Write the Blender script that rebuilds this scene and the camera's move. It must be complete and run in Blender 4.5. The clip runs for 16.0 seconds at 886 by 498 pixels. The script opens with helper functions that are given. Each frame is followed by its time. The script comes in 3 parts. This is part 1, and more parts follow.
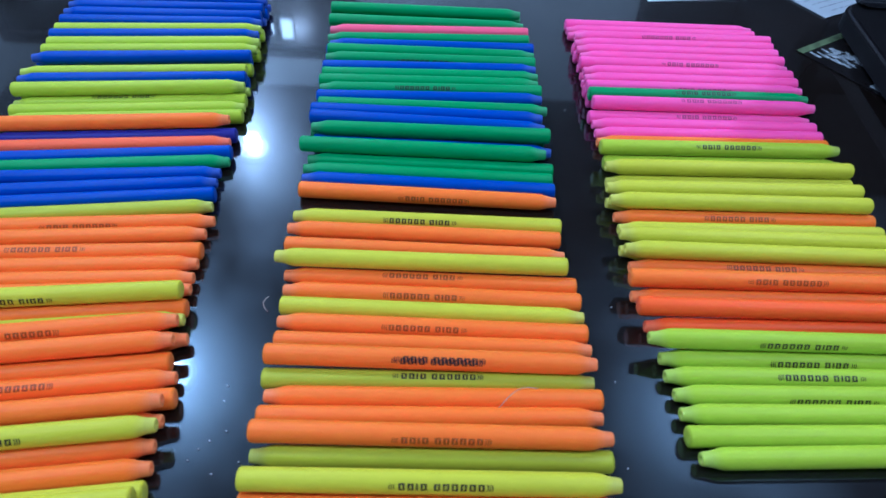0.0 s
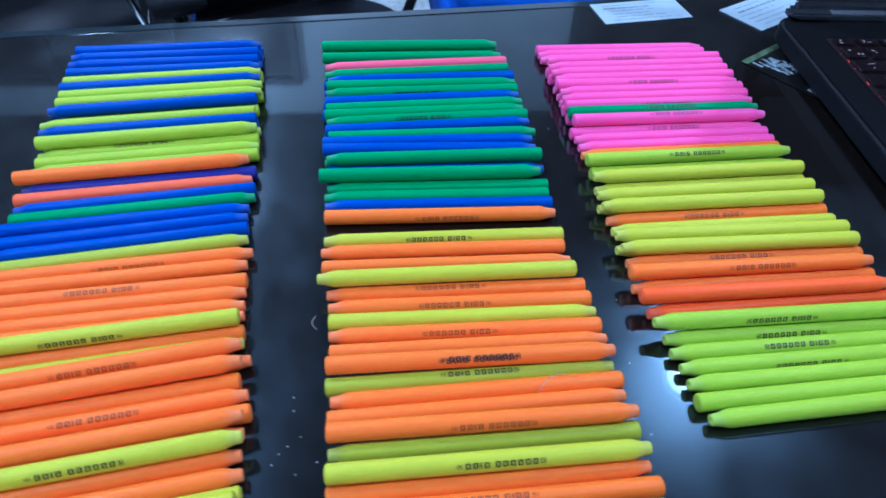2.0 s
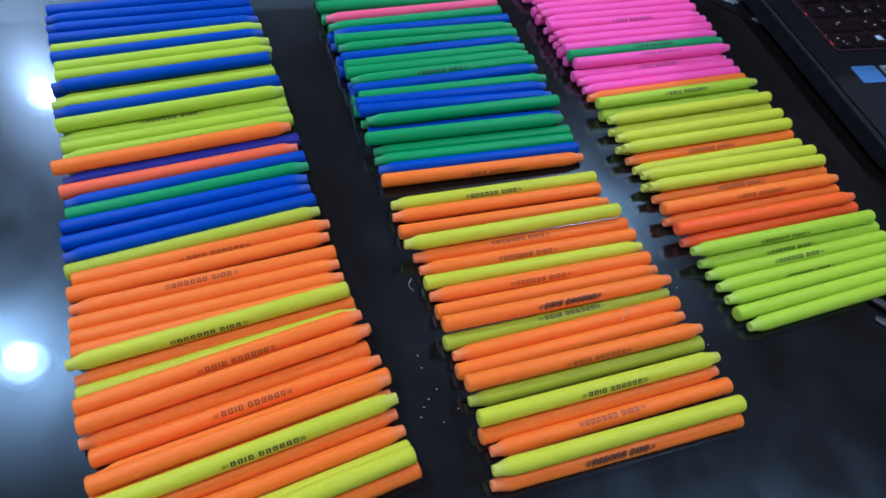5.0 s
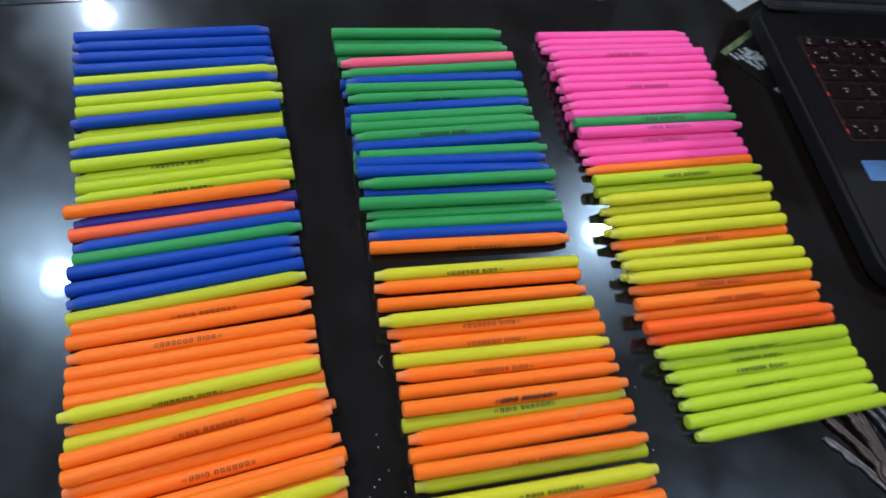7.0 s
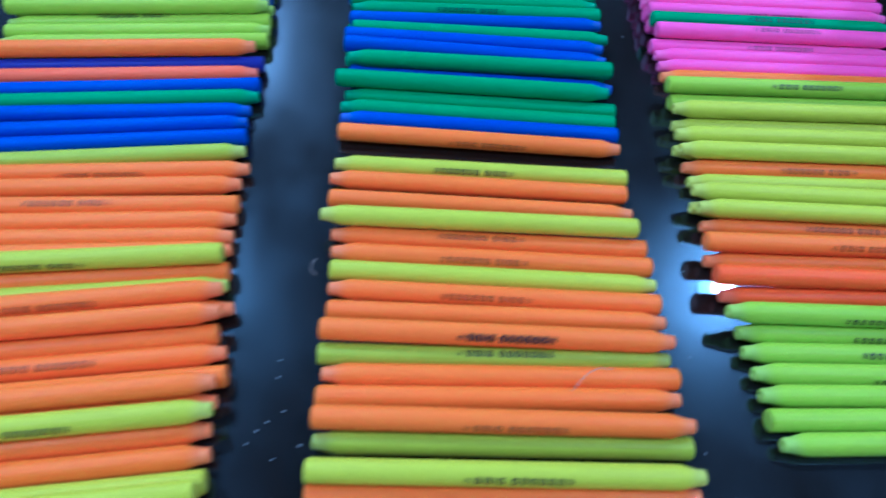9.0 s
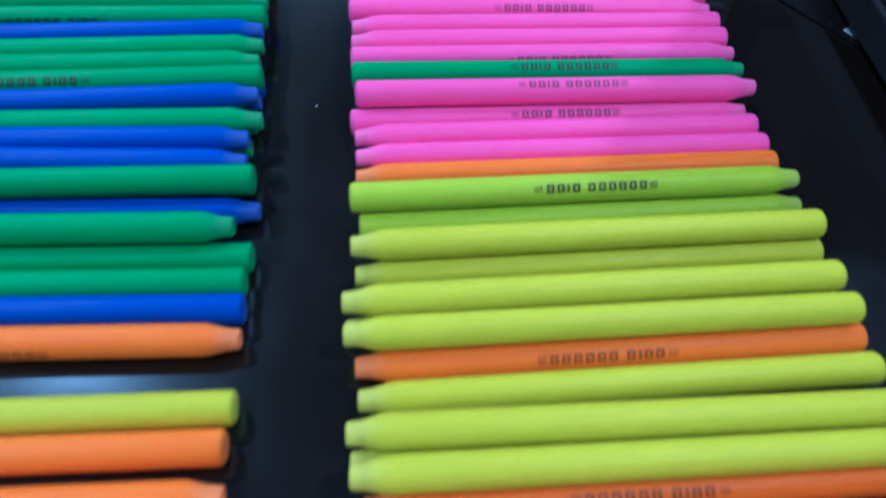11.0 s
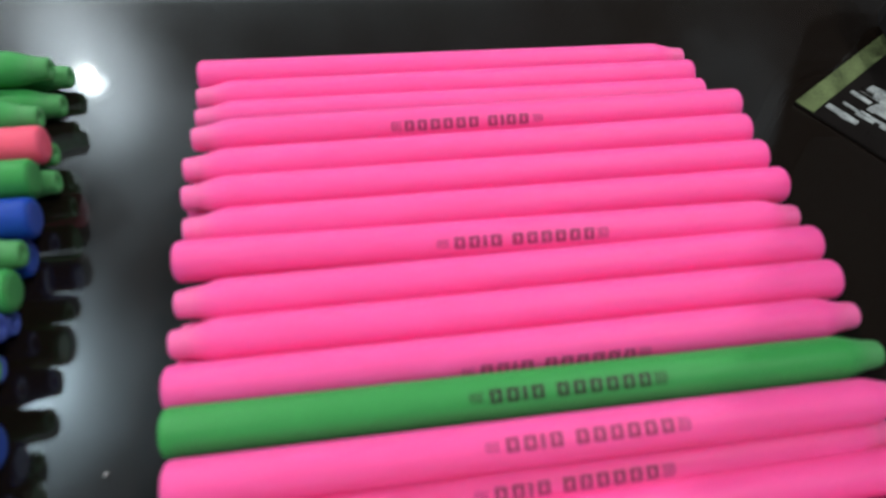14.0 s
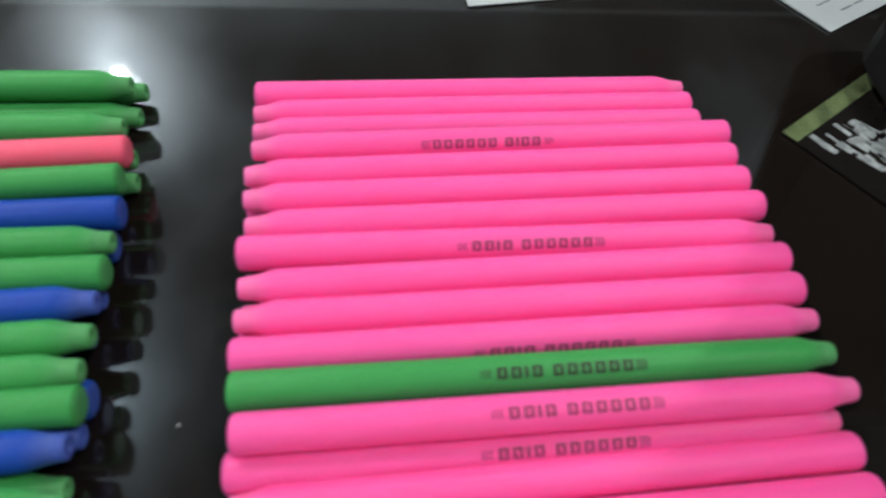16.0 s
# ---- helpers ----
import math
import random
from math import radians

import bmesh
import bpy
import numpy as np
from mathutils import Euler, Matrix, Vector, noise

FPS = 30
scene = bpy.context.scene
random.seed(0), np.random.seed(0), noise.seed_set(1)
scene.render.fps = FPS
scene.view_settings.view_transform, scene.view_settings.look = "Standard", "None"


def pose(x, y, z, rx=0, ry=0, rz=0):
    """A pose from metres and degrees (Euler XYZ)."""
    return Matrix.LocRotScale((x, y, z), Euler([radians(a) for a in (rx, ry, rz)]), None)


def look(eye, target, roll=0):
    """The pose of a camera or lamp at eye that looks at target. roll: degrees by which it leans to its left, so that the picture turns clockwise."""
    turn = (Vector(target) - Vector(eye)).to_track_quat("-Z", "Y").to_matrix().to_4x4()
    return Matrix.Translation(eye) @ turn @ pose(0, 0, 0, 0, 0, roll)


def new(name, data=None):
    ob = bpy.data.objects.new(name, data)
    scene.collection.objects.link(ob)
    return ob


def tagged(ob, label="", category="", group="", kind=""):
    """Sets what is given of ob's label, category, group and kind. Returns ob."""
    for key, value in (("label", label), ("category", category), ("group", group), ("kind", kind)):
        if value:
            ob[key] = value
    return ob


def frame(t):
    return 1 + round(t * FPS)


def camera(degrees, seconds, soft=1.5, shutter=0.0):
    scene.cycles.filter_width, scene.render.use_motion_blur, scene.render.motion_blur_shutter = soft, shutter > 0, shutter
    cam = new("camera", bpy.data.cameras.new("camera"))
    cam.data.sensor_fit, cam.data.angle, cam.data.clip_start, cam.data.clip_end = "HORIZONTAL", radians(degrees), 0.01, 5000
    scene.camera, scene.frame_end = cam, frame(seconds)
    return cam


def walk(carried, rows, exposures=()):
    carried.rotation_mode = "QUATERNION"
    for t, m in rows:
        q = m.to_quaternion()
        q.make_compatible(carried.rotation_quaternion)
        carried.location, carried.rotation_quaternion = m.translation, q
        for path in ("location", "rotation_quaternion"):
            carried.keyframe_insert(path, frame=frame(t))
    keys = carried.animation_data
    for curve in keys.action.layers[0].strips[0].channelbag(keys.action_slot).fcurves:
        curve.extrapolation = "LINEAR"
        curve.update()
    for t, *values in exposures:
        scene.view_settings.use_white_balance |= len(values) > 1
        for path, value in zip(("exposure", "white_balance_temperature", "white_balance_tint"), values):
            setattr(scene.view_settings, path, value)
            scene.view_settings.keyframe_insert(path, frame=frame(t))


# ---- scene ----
cam = camera(67.1, 16.0, 1.6, 0.5)
# the lens stays focused at half an arm's length, so that the closest pens go soft
cam.data.dof.use_dof, cam.data.dof.focus_distance, cam.data.dof.aperture_fstop = True, 0.42, 17.5

PATH = [
    (0, (0.086, -0.275, 0.247), (0.055, 1.116, -1.19), 2.5),
    (0.5, (0.087, -0.277, 0.248), (0.052, 1.12, -1.182), 2.8),
    (1, (0.079, -0.279, 0.252), (0.113, 1.116, -1.181), 3.4),
    (1.5, (0.063, -0.287, 0.263), (0.189, 1.122, -1.151), 3.7),
    (2, (0.048, -0.304, 0.275), (0.161, 1.117, -1.128), 2.1),
    (2.5, (-0.011, -0.301, 0.284), (0.402, 1.076, -1.107), 4.2),
    (3, (-0.074, -0.313, 0.3), (0.432, 1.071, -1.053), 5.0),
    (3.5, (-0.077, -0.321, 0.304), (0.481, 1.015, -1.077), 5.4),
    (6, (-0.055, -0.251, 0.371), (0.387, 0.767, -1.293), 14.2),
    (6.5, (-0.042, -0.244, 0.4), (0.374, 0.767, -1.275), 14.0),
    (7, (-0.034, -0.23, 0.389), (0.333, 0.765, -1.307), 14.6),
    (7.5, (-0.016, -0.19, 0.346), (0.24, 0.799, -1.374), 11.6),
    (8, (-0.012, -0.215, 0.304), (0.321, 0.908, -1.317), 13.8),
    (8.5, (-0.011, -0.259, 0.25), (0.116, 0.969, -1.323), 11.4),
    (9, (0.053, -0.236, 0.247), (0.07, 0.903, -1.396), 4.8),
    (9.5, (0.107, -0.201, 0.224), (0.115, 0.957, -1.407), 3.3),
    (10, (0.158, -0.163, 0.187), (0.203, 1.003, -1.438), 3.7),
    (12.5, (0.1907, 0.0011, 0.1486), (0.3865, 1.1930, -1.4464), 5.81),
    (13, (0.1934, 0.0197, 0.1364), (0.3958, 1.1800, -1.4743), 6.40),
    (13.5, (0.1936, 0.0363, 0.1377), (0.4164, 1.1990, -1.4806), 6.78),
    (14, (0.2044, 0.0515, 0.1305), (0.4188, 1.2000, -1.4931), 5.83),
    (14.5, (0.2065, 0.0614, 0.1252), (0.4750, 1.1770, -1.5060), 8.18),
    (15, (0.2097, 0.0543, 0.1238), (0.4441, 1.1700, -1.5114), 7.45),
    (15.5, (0.2110, 0.0384, 0.1444), (0.4202, 1.2060, -1.4610), 7.77),
    (16, (0.2013, 0.0353, 0.1503), (0.3620, 1.2090, -1.4616), 5.60),
]
EXPOSURES = [(0.0, 0.34, 4700, 17), (1.5, 0.48, 4350, 12), (2.5, 0.60, 4450, 12), (3.5, 0.48, 4950, 16), (6.0, 0.18, 5100, 17), (6.5, 0.20, 5750, 17), (7.0, 0.26, 6200, 17), (7.5, 0.42, 4700, 11), (8.0, 0.28, 4600, 12), (8.5, 0.47, 3450, 0), (9.0, 0.38, 3900, 9), (9.5, 0.19, 4850, 16), (10.0, 0.38, 3550, 4), (12.5, 0.36, 6700, 15), (13.5, 0.45, 7300, 13), (16.0, 0.47, 7400, 13)]
walk(cam, [(t, look(eye, target, roll)) for t, eye, target, roll in PATH], EXPOSURES)

# ---- world and lights ----
world = bpy.data.worlds.new("room_dark")
world.use_nodes = True
world.node_tree.nodes["Background"].inputs[0].default_value = (0.6, 0.7, 0.9, 1)
world.node_tree.nodes["Background"].inputs[1].default_value = 0.03
scene.world = world

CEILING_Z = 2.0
# the last two are unseen, added on the near side to fill in light
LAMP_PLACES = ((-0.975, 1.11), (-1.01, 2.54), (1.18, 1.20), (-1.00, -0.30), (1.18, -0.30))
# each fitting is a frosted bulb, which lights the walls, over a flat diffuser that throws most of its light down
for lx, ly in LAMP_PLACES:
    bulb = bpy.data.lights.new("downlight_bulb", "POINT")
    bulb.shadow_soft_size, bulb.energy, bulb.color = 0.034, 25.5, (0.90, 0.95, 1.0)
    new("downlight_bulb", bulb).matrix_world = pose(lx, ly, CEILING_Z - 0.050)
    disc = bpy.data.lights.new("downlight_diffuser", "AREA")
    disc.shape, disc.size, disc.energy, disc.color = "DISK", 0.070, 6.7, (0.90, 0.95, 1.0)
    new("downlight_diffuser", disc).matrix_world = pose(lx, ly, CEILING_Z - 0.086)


# ---- materials ----
def mat(name, base, rough=0.5, metal=0.0, vary=0.12, scale=60.0, bump=0.0, bump_scale=300.0, spec=0.5, coat=0.0, stretch=None, sss=0.0):
    m = bpy.data.materials.new(name)
    m.use_nodes = True
    n, k = m.node_tree.nodes, m.node_tree.links
    p = n["Principled BSDF"]
    p.inputs["Roughness"].default_value, p.inputs["Metallic"].default_value = rough, metal
    p.inputs["Specular IOR Level"].default_value = spec
    p.inputs["Coat Weight"].default_value = coat
    if sss:
        p.inputs["Subsurface Weight"].default_value = sss
        p.inputs["Subsurface Radius"].default_value = (0.0045, 0.0045, 0.0045)
        p.inputs["Subsurface Scale"].default_value = 1.0
    tex = n.new("ShaderNodeTexCoord")
    at = tex.outputs["Object"]
    if stretch:
        mp = n.new("ShaderNodeMapping")
        mp.inputs["Scale"].default_value = stretch
        k.new(at, mp.inputs["Vector"])
        at = mp.outputs["Vector"]
    big = n.new("ShaderNodeTexNoise")
    big.inputs["Scale"].default_value, big.inputs["Detail"].default_value = scale, 4
    fine = n.new("ShaderNodeTexNoise")
    fine.inputs["Scale"].default_value, fine.inputs["Detail"].default_value = scale * 9, 3
    for q in (big, fine):
        k.new(at, q.inputs["Vector"])
    both = n.new("ShaderNodeMix")
    both.data_type = "FLOAT"
    both.inputs[0].default_value = 0.35
    k.new(big.outputs["Fac"], both.inputs[2])
    k.new(fine.outputs["Fac"], both.inputs[3])
    ramp = n.new("ShaderNodeMapRange")
    ramp.inputs[1].default_value, ramp.inputs[2].default_value = 0.3, 0.7
    ramp.inputs[3].default_value, ramp.inputs[4].default_value = 1 - vary, 1 + vary * 0.5
    k.new(both.outputs[0], ramp.inputs[0])
    mul = n.new("ShaderNodeMix")
    mul.data_type, mul.blend_type = "RGBA", "MULTIPLY"
    mul.inputs[0].default_value = 1.0
    mul.inputs[6].default_value = (*base, 1)
    k.new(ramp.outputs[0], mul.inputs[7])
    k.new(mul.outputs[2], p.inputs["Base Color"])
    rr = n.new("ShaderNodeMapRange")
    rr.inputs[3].default_value, rr.inputs[4].default_value = max(0.0, rough - 0.07), min(1.0, rough + 0.07)
    k.new(fine.outputs["Fac"], rr.inputs[0])
    k.new(rr.outputs[0], p.inputs["Roughness"])
    if bump:
        b = n.new("ShaderNodeBump")
        b.inputs["Strength"].default_value, b.inputs["Distance"].default_value = bump, 0.0004
        bn = n.new("ShaderNodeTexNoise")
        bn.inputs["Scale"].default_value = bump_scale
        k.new(tex.outputs["Object"], bn.inputs["Vector"])
        k.new(bn.outputs["Fac"], b.inputs["Height"])
        k.new(b.outputs["Normal"], p.inputs["Normal"])
    return m


def glow_mat(name, colour, strength):
    m = bpy.data.materials.new(name)
    m.use_nodes = True
    p = m.node_tree.nodes["Principled BSDF"]
    p.inputs["Base Color"].default_value = (*colour, 1)
    p.inputs["Emission Color"].default_value = (*colour, 1)
    p.inputs["Emission Strength"].default_value = strength
    return m


def smudged_glass(name):
    """Black-backed table glass: a clear mirror skin with patches of greasy, dusty haze."""
    m = bpy.data.materials.new(name)
    m.use_nodes = True
    n, k = m.node_tree.nodes, m.node_tree.links
    clear = n["Principled BSDF"]
    clear.inputs["Base Color"].default_value = (0.0074, 0.0052, 0.0039, 1)
    clear.inputs["Roughness"].default_value = 0.035
    clear.inputs["Specular IOR Level"].default_value = 0.85
    clear.inputs["Specular Tint"].default_value = (0.70, 0.93, 1.0, 1)
    hazy = n.new("ShaderNodeBsdfPrincipled")
    hazy.inputs["Base Color"].default_value = (0.0090, 0.0064, 0.0050, 1)
    hazy.inputs["Roughness"].default_value = 0.31
    hazy.inputs["Specular IOR Level"].default_value = 0.85
    hazy.inputs["Specular Tint"].default_value = (0.56, 0.82, 1.0, 1)
    tex = n.new("ShaderNodeTexCoord")
    spots = n.new("ShaderNodeTexNoise")
    spots.inputs["Scale"].default_value, spots.inputs["Detail"].default_value = 4, 2
    wipe = n.new("ShaderNodeTexNoise")
    wipe.inputs["Scale"].default_value, wipe.inputs["Detail"].default_value = 34, 7
    turn = n.new("ShaderNodeMapping")
    turn.inputs["Rotation"].default_value, turn.inputs["Scale"].default_value = (0, 0, 0.6), (1.0, 0.7, 1.0)
    k.new(tex.outputs["Object"], spots.inputs["Vector"])
    k.new(tex.outputs["Object"], turn.inputs["Vector"])
    k.new(turn.outputs["Vector"], wipe.inputs["Vector"])
    mul = n.new("ShaderNodeMath")
    mul.operation = "MULTIPLY"
    k.new(spots.outputs["Fac"], mul.inputs[0])
    k.new(wipe.outputs["Fac"], mul.inputs[1])
    amount = n.new("ShaderNodeMapRange")
    amount.inputs[1].default_value, amount.inputs[2].default_value = 0.12, 0.42
    amount.inputs[3].default_value, amount.inputs[4].default_value = 0.38, 0.58
    k.new(mul.outputs[0], amount.inputs[0])
    film = n.new("ShaderNodeMapRange")
    film.inputs[1].default_value, film.inputs[2].default_value = 0.32, 0.68
    film.inputs[3].default_value, film.inputs[4].default_value = 0.18, 0.27
    k.new(wipe.outputs["Fac"], film.inputs[0])
    k.new(film.outputs[0], hazy.inputs["Roughness"])
    mix = n.new("ShaderNodeMixShader")
    k.new(amount.outputs[0], mix.inputs[0])
    k.new(clear.outputs[0], mix.inputs[1])
    k.new(hazy.outputs[0], mix.inputs[2])
    k.new(mix.outputs[0], n["Material Output"].inputs["Surface"])
    return m


def tip_fade(m, pale):
    """Mixes the base colour towards a paler one over the last millimetres before the tip."""
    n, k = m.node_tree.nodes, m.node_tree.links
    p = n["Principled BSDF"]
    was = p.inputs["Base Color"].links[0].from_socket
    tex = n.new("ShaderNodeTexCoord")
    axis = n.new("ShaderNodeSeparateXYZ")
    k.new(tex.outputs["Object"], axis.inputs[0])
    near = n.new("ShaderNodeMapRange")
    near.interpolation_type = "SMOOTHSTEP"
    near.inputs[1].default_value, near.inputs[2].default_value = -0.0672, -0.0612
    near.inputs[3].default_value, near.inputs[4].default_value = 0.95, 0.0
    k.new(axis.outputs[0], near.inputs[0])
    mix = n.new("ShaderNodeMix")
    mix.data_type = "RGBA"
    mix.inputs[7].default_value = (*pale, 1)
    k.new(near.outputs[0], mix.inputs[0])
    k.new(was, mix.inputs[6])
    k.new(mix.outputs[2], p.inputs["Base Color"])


# colour key, base colour, words for the label
INK = {
    "p": ((0.98, 0.105, 0.395), "fluorescent pink"),
    "o": ((0.98, 0.205, 0.011), "fluorescent orange"),
    "c": ((0.95, 0.15, 0.045), "coral orange"),
    "r": ((0.98, 0.125, 0.008), "deep red-orange"),
    "y": ((0.60, 0.605, 0.020), "fluorescent yellow"),
    "k": ((0.46, 0.605, 0.019), "lime green"),
    "l": ((0.425, 0.595, 0.019), "grass-lime green"),
    "v": ((0.47, 0.52, 0.020), "olive yellow"),
    "q": ((0.88, 0.12, 0.22), "salmon pink"),
    "g": ((0.028, 0.31, 0.082), "emerald green"),
    "b": ((0.002, 0.060, 0.39), "royal blue"),
    "n": ((0.022, 0.022, 0.24), "dark navy"),
}
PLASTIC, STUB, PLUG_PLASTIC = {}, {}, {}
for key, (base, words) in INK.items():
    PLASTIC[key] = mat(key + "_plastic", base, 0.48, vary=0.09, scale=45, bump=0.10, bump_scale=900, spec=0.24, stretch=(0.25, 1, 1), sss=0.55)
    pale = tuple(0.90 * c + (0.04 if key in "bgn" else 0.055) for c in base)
    tip_fade(PLASTIC[key], pale)
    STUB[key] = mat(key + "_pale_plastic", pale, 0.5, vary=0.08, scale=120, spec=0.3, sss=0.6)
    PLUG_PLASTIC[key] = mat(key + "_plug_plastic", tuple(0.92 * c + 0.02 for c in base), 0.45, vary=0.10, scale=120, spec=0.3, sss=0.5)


def thin_ink(name, colour, cover):
    """Printed ink worn thin, so that the plastic shows through it."""
    m = mat(name, colour, 0.5, vary=0.3, scale=400)
    n, k = m.node_tree.nodes, m.node_tree.links
    worn = n.new("ShaderNodeTexNoise")
    worn.inputs["Scale"].default_value = 900
    amount = n.new("ShaderNodeMapRange")
    amount.inputs[1].default_value, amount.inputs[2].default_value = 0.3, 0.7
    amount.inputs[3].default_value, amount.inputs[4].default_value = cover - 0.22, cover + 0.2
    k.new(worn.outputs["Fac"], amount.inputs[0])
    k.new(amount.outputs[0], n["Principled BSDF"].inputs["Alpha"])
    return m


PRINT = thin_ink("dark_print_ink", (0.012, 0.009, 0.008), 0.90)
PRINT_FAINT = thin_ink("faint_print_ink", (0.045, 0.016, 0.014), 0.58)
HOLE = mat("dark_bore", (0.02, 0.018, 0.018), 0.8)
GLASS = smudged_glass("black_table_glass")
GLASS_EDGE = mat("green_glass_edge", (0.06, 0.11, 0.10), 0.12, vary=0.2, scale=20, spec=0.6)
GLASS_BORDER = mat("polished_glass_border", (0.020, 0.030, 0.034), 0.10, vary=0.35, scale=14, spec=0.75)
TABLE_WOOD = mat("dark_table_wood", (0.035, 0.024, 0.02), 0.4, vary=0.4, scale=9, stretch=(0.15, 1, 1))
BLACK_PLASTIC = mat("laptop_black_plastic", (0.0054, 0.0052, 0.0060), 0.55, spec=0.17, vary=0.2, scale=60, bump=0.15, bump_scale=2500)
BLACK_GLOSS = mat("laptop_gloss_trim", (0.045, 0.045, 0.05), 0.22, vary=0.2, scale=40)
HINGE_GREY = mat("hinge_grey", (0.055, 0.058, 0.065), 0.30, metal=0.5, vary=0.2, scale=60)
SCREEN = mat("laptop_dark_screen", (0.006, 0.006, 0.008), 0.12, vary=0.1, scale=20)
KEYCAP = mat("keycap_plastic", (0.012, 0.0058, 0.0066), 0.30, spec=0.5, vary=0.6, scale=200, bump=0.1, bump_scale=3000)
KEYWELL = mat("keyboard_well", (0.020, 0.0065, 0.0075), 0.5, vary=0.3, scale=90)
RED_GLOW = glow_mat("red_key_backlight", (1.0, 0.08, 0.06), 0.035)
LEGEND = mat("keycap_legend", (0.33, 0.25, 0.25), 0.4, vary=0.5, scale=300)
BLUE_FOIL = mat("blue_sticker", (0.085, 0.20, 0.42), 0.3, vary=0.35, scale=80)
SILVER_FOIL = mat("silver_sticker", (0.30, 0.32, 0.32), 0.35, metal=0.2, vary=0.95, scale=110)
PAPER = mat("white_paper", (0.42, 0.49, 0.52), 0.75, vary=0.08, scale=30)
PAPER_INK = mat("grey_print", (0.22, 0.26, 0.29), 0.8, vary=0.4, scale=250)
LEAFLET = mat("leaflet_black", (0.009, 0.008, 0.008), 0.3, spec=0.3, vary=0.3, scale=60)
LEAF_GREEN = mat("leaflet_green_band", (0.115, 0.165, 0.075), 0.4, vary=0.85, scale=110)
LEAF_WHITE = mat("leaflet_pale_print", (0.36, 0.42, 0.44), 0.45, vary=0.85, scale=220)
LEAF_BROWN = mat("leaflet_brown_print", (0.10, 0.065, 0.05), 0.45, vary=0.6, scale=150)
KEY_STEEL = mat("worn_key_steel", (0.17, 0.17, 0.18), 0.34, metal=0.85, vary=0.9, scale=220, bump=0.2)
KEY_BRASS = mat("dull_key_brass", (0.085, 0.066, 0.058), 0.45, metal=0.7, vary=0.8, scale=220, bump=0.2)
WALL_PAINT = mat("wall_paint", (0.84, 0.90, 0.92), 0.8, vary=0.06, scale=5, bump=0.1)
# dark base for the unseen east wall, to cut bounced light on the right
WALL_DARKENED = mat("darkened_wall", (0.09, 0.09, 0.10), 0.8, vary=0.08, scale=5, bump=0.1)
WALL_DIM = mat("dark_cabinet_laminate", (0.06, 0.06, 0.066), 0.6, vary=0.15, scale=5)
DOOR_DARK = mat("dark_tinted_door", (0.03, 0.033, 0.036), 0.25, vary=0.2, scale=6)
# near-black base stands in for a ceiling the downlights leave unlit
CEIL_DARKENED = mat("darkened_ceiling", (0.065, 0.065, 0.07), 0.9, vary=0.05, scale=5, bump=0.1)
TRIM_WHITE = mat("downlight_trim", (0.75, 0.76, 0.78), 0.4, vary=0.05)
TRIM_STEEL = mat("downlight_ring", (0.16, 0.165, 0.17), 0.35, metal=0.5, vary=0.15)
TILE = mat("pale_floor_tile", (0.62, 0.62, 0.60), 0.28, vary=0.10, scale=7)
GROUT = mat("floor_grout", (0.30, 0.30, 0.29), 0.9, vary=0.2, scale=40)
CHAIR_BLACK = mat("black_leatherette", (0.010, 0.010, 0.012), 0.5, spec=0.25, vary=0.25, scale=40, bump=0.3, bump_scale=700)
ARM_BLACK = mat("armrest_polyurethane", (0.008, 0.008, 0.010), 0.55, spec=0.14, vary=0.2, scale=40, bump=0.15)
CHAIR_BLUE = mat("blue_fabric", (0.012, 0.07, 0.42), 0.85, vary=0.22, scale=60, bump=0.5, bump_scale=900)
# darker copy of the blue fabric, with the rear chair's shade in its colour
CHAIR_BLUE_SHADED = mat("shaded_blue_fabric", (0.006, 0.022, 0.13), 0.9, vary=0.22, scale=60, bump=0.5, bump_scale=900)
CHROME = mat("chrome_tube", (0.62, 0.63, 0.65), 0.16, metal=1.0, vary=0.1)
FLUFF = mat("pale_fibre", (0.55, 0.42, 0.34), 0.7, vary=0.1)
WALL_LIGHT = glow_mat("wall_light_diffuser", (0.85, 0.95, 1.0), 9.0)


# ---- mesh helpers ----
def mesh_from(name, bm, material, smooth=False):
    me = bpy.data.meshes.new(name)
    if smooth:
        for f in bm.faces:
            f.smooth = True
    bm.to_mesh(me)
    bm.free()
    me.materials.append(material)
    return me


def part(name, bm, material, parent, label="", smooth=False):
    ob = new(name, mesh_from(name, bm, material, smooth))
    ob.parent = parent
    return tagged(ob, label)


def share(name, me, parent, at=None, label=""):
    ob = new(name, me)
    ob.parent = parent
    if at is not None:
        ob.matrix_basis = at
    return tagged(ob, label)


def root(name, m, label, category, group="", kind=""):
    ob = new(name)
    ob.empty_display_size = 0.02
    ob.matrix_basis = m
    return tagged(ob, label, category, group, kind)


def box(sx, sy, sz, at=(0, 0, 0), bevel=0.0, segs=2, turn=None, bm=None):
    bm = bm or bmesh.new()
    had = set(bm.verts)
    got = bmesh.ops.create_cube(bm, size=1.0)
    m = Matrix.Translation(at) @ (turn or Matrix()) @ Matrix.Diagonal((sx, sy, sz, 1))
    bmesh.ops.transform(bm, matrix=m, verts=got["verts"])
    if bevel:
        edges = {e for v in got["verts"] for e in v.link_edges}
        bmesh.ops.bevel(bm, geom=list(edges), offset=bevel, segments=segs, affect="EDGES", clamp_overlap=True)
    return bm


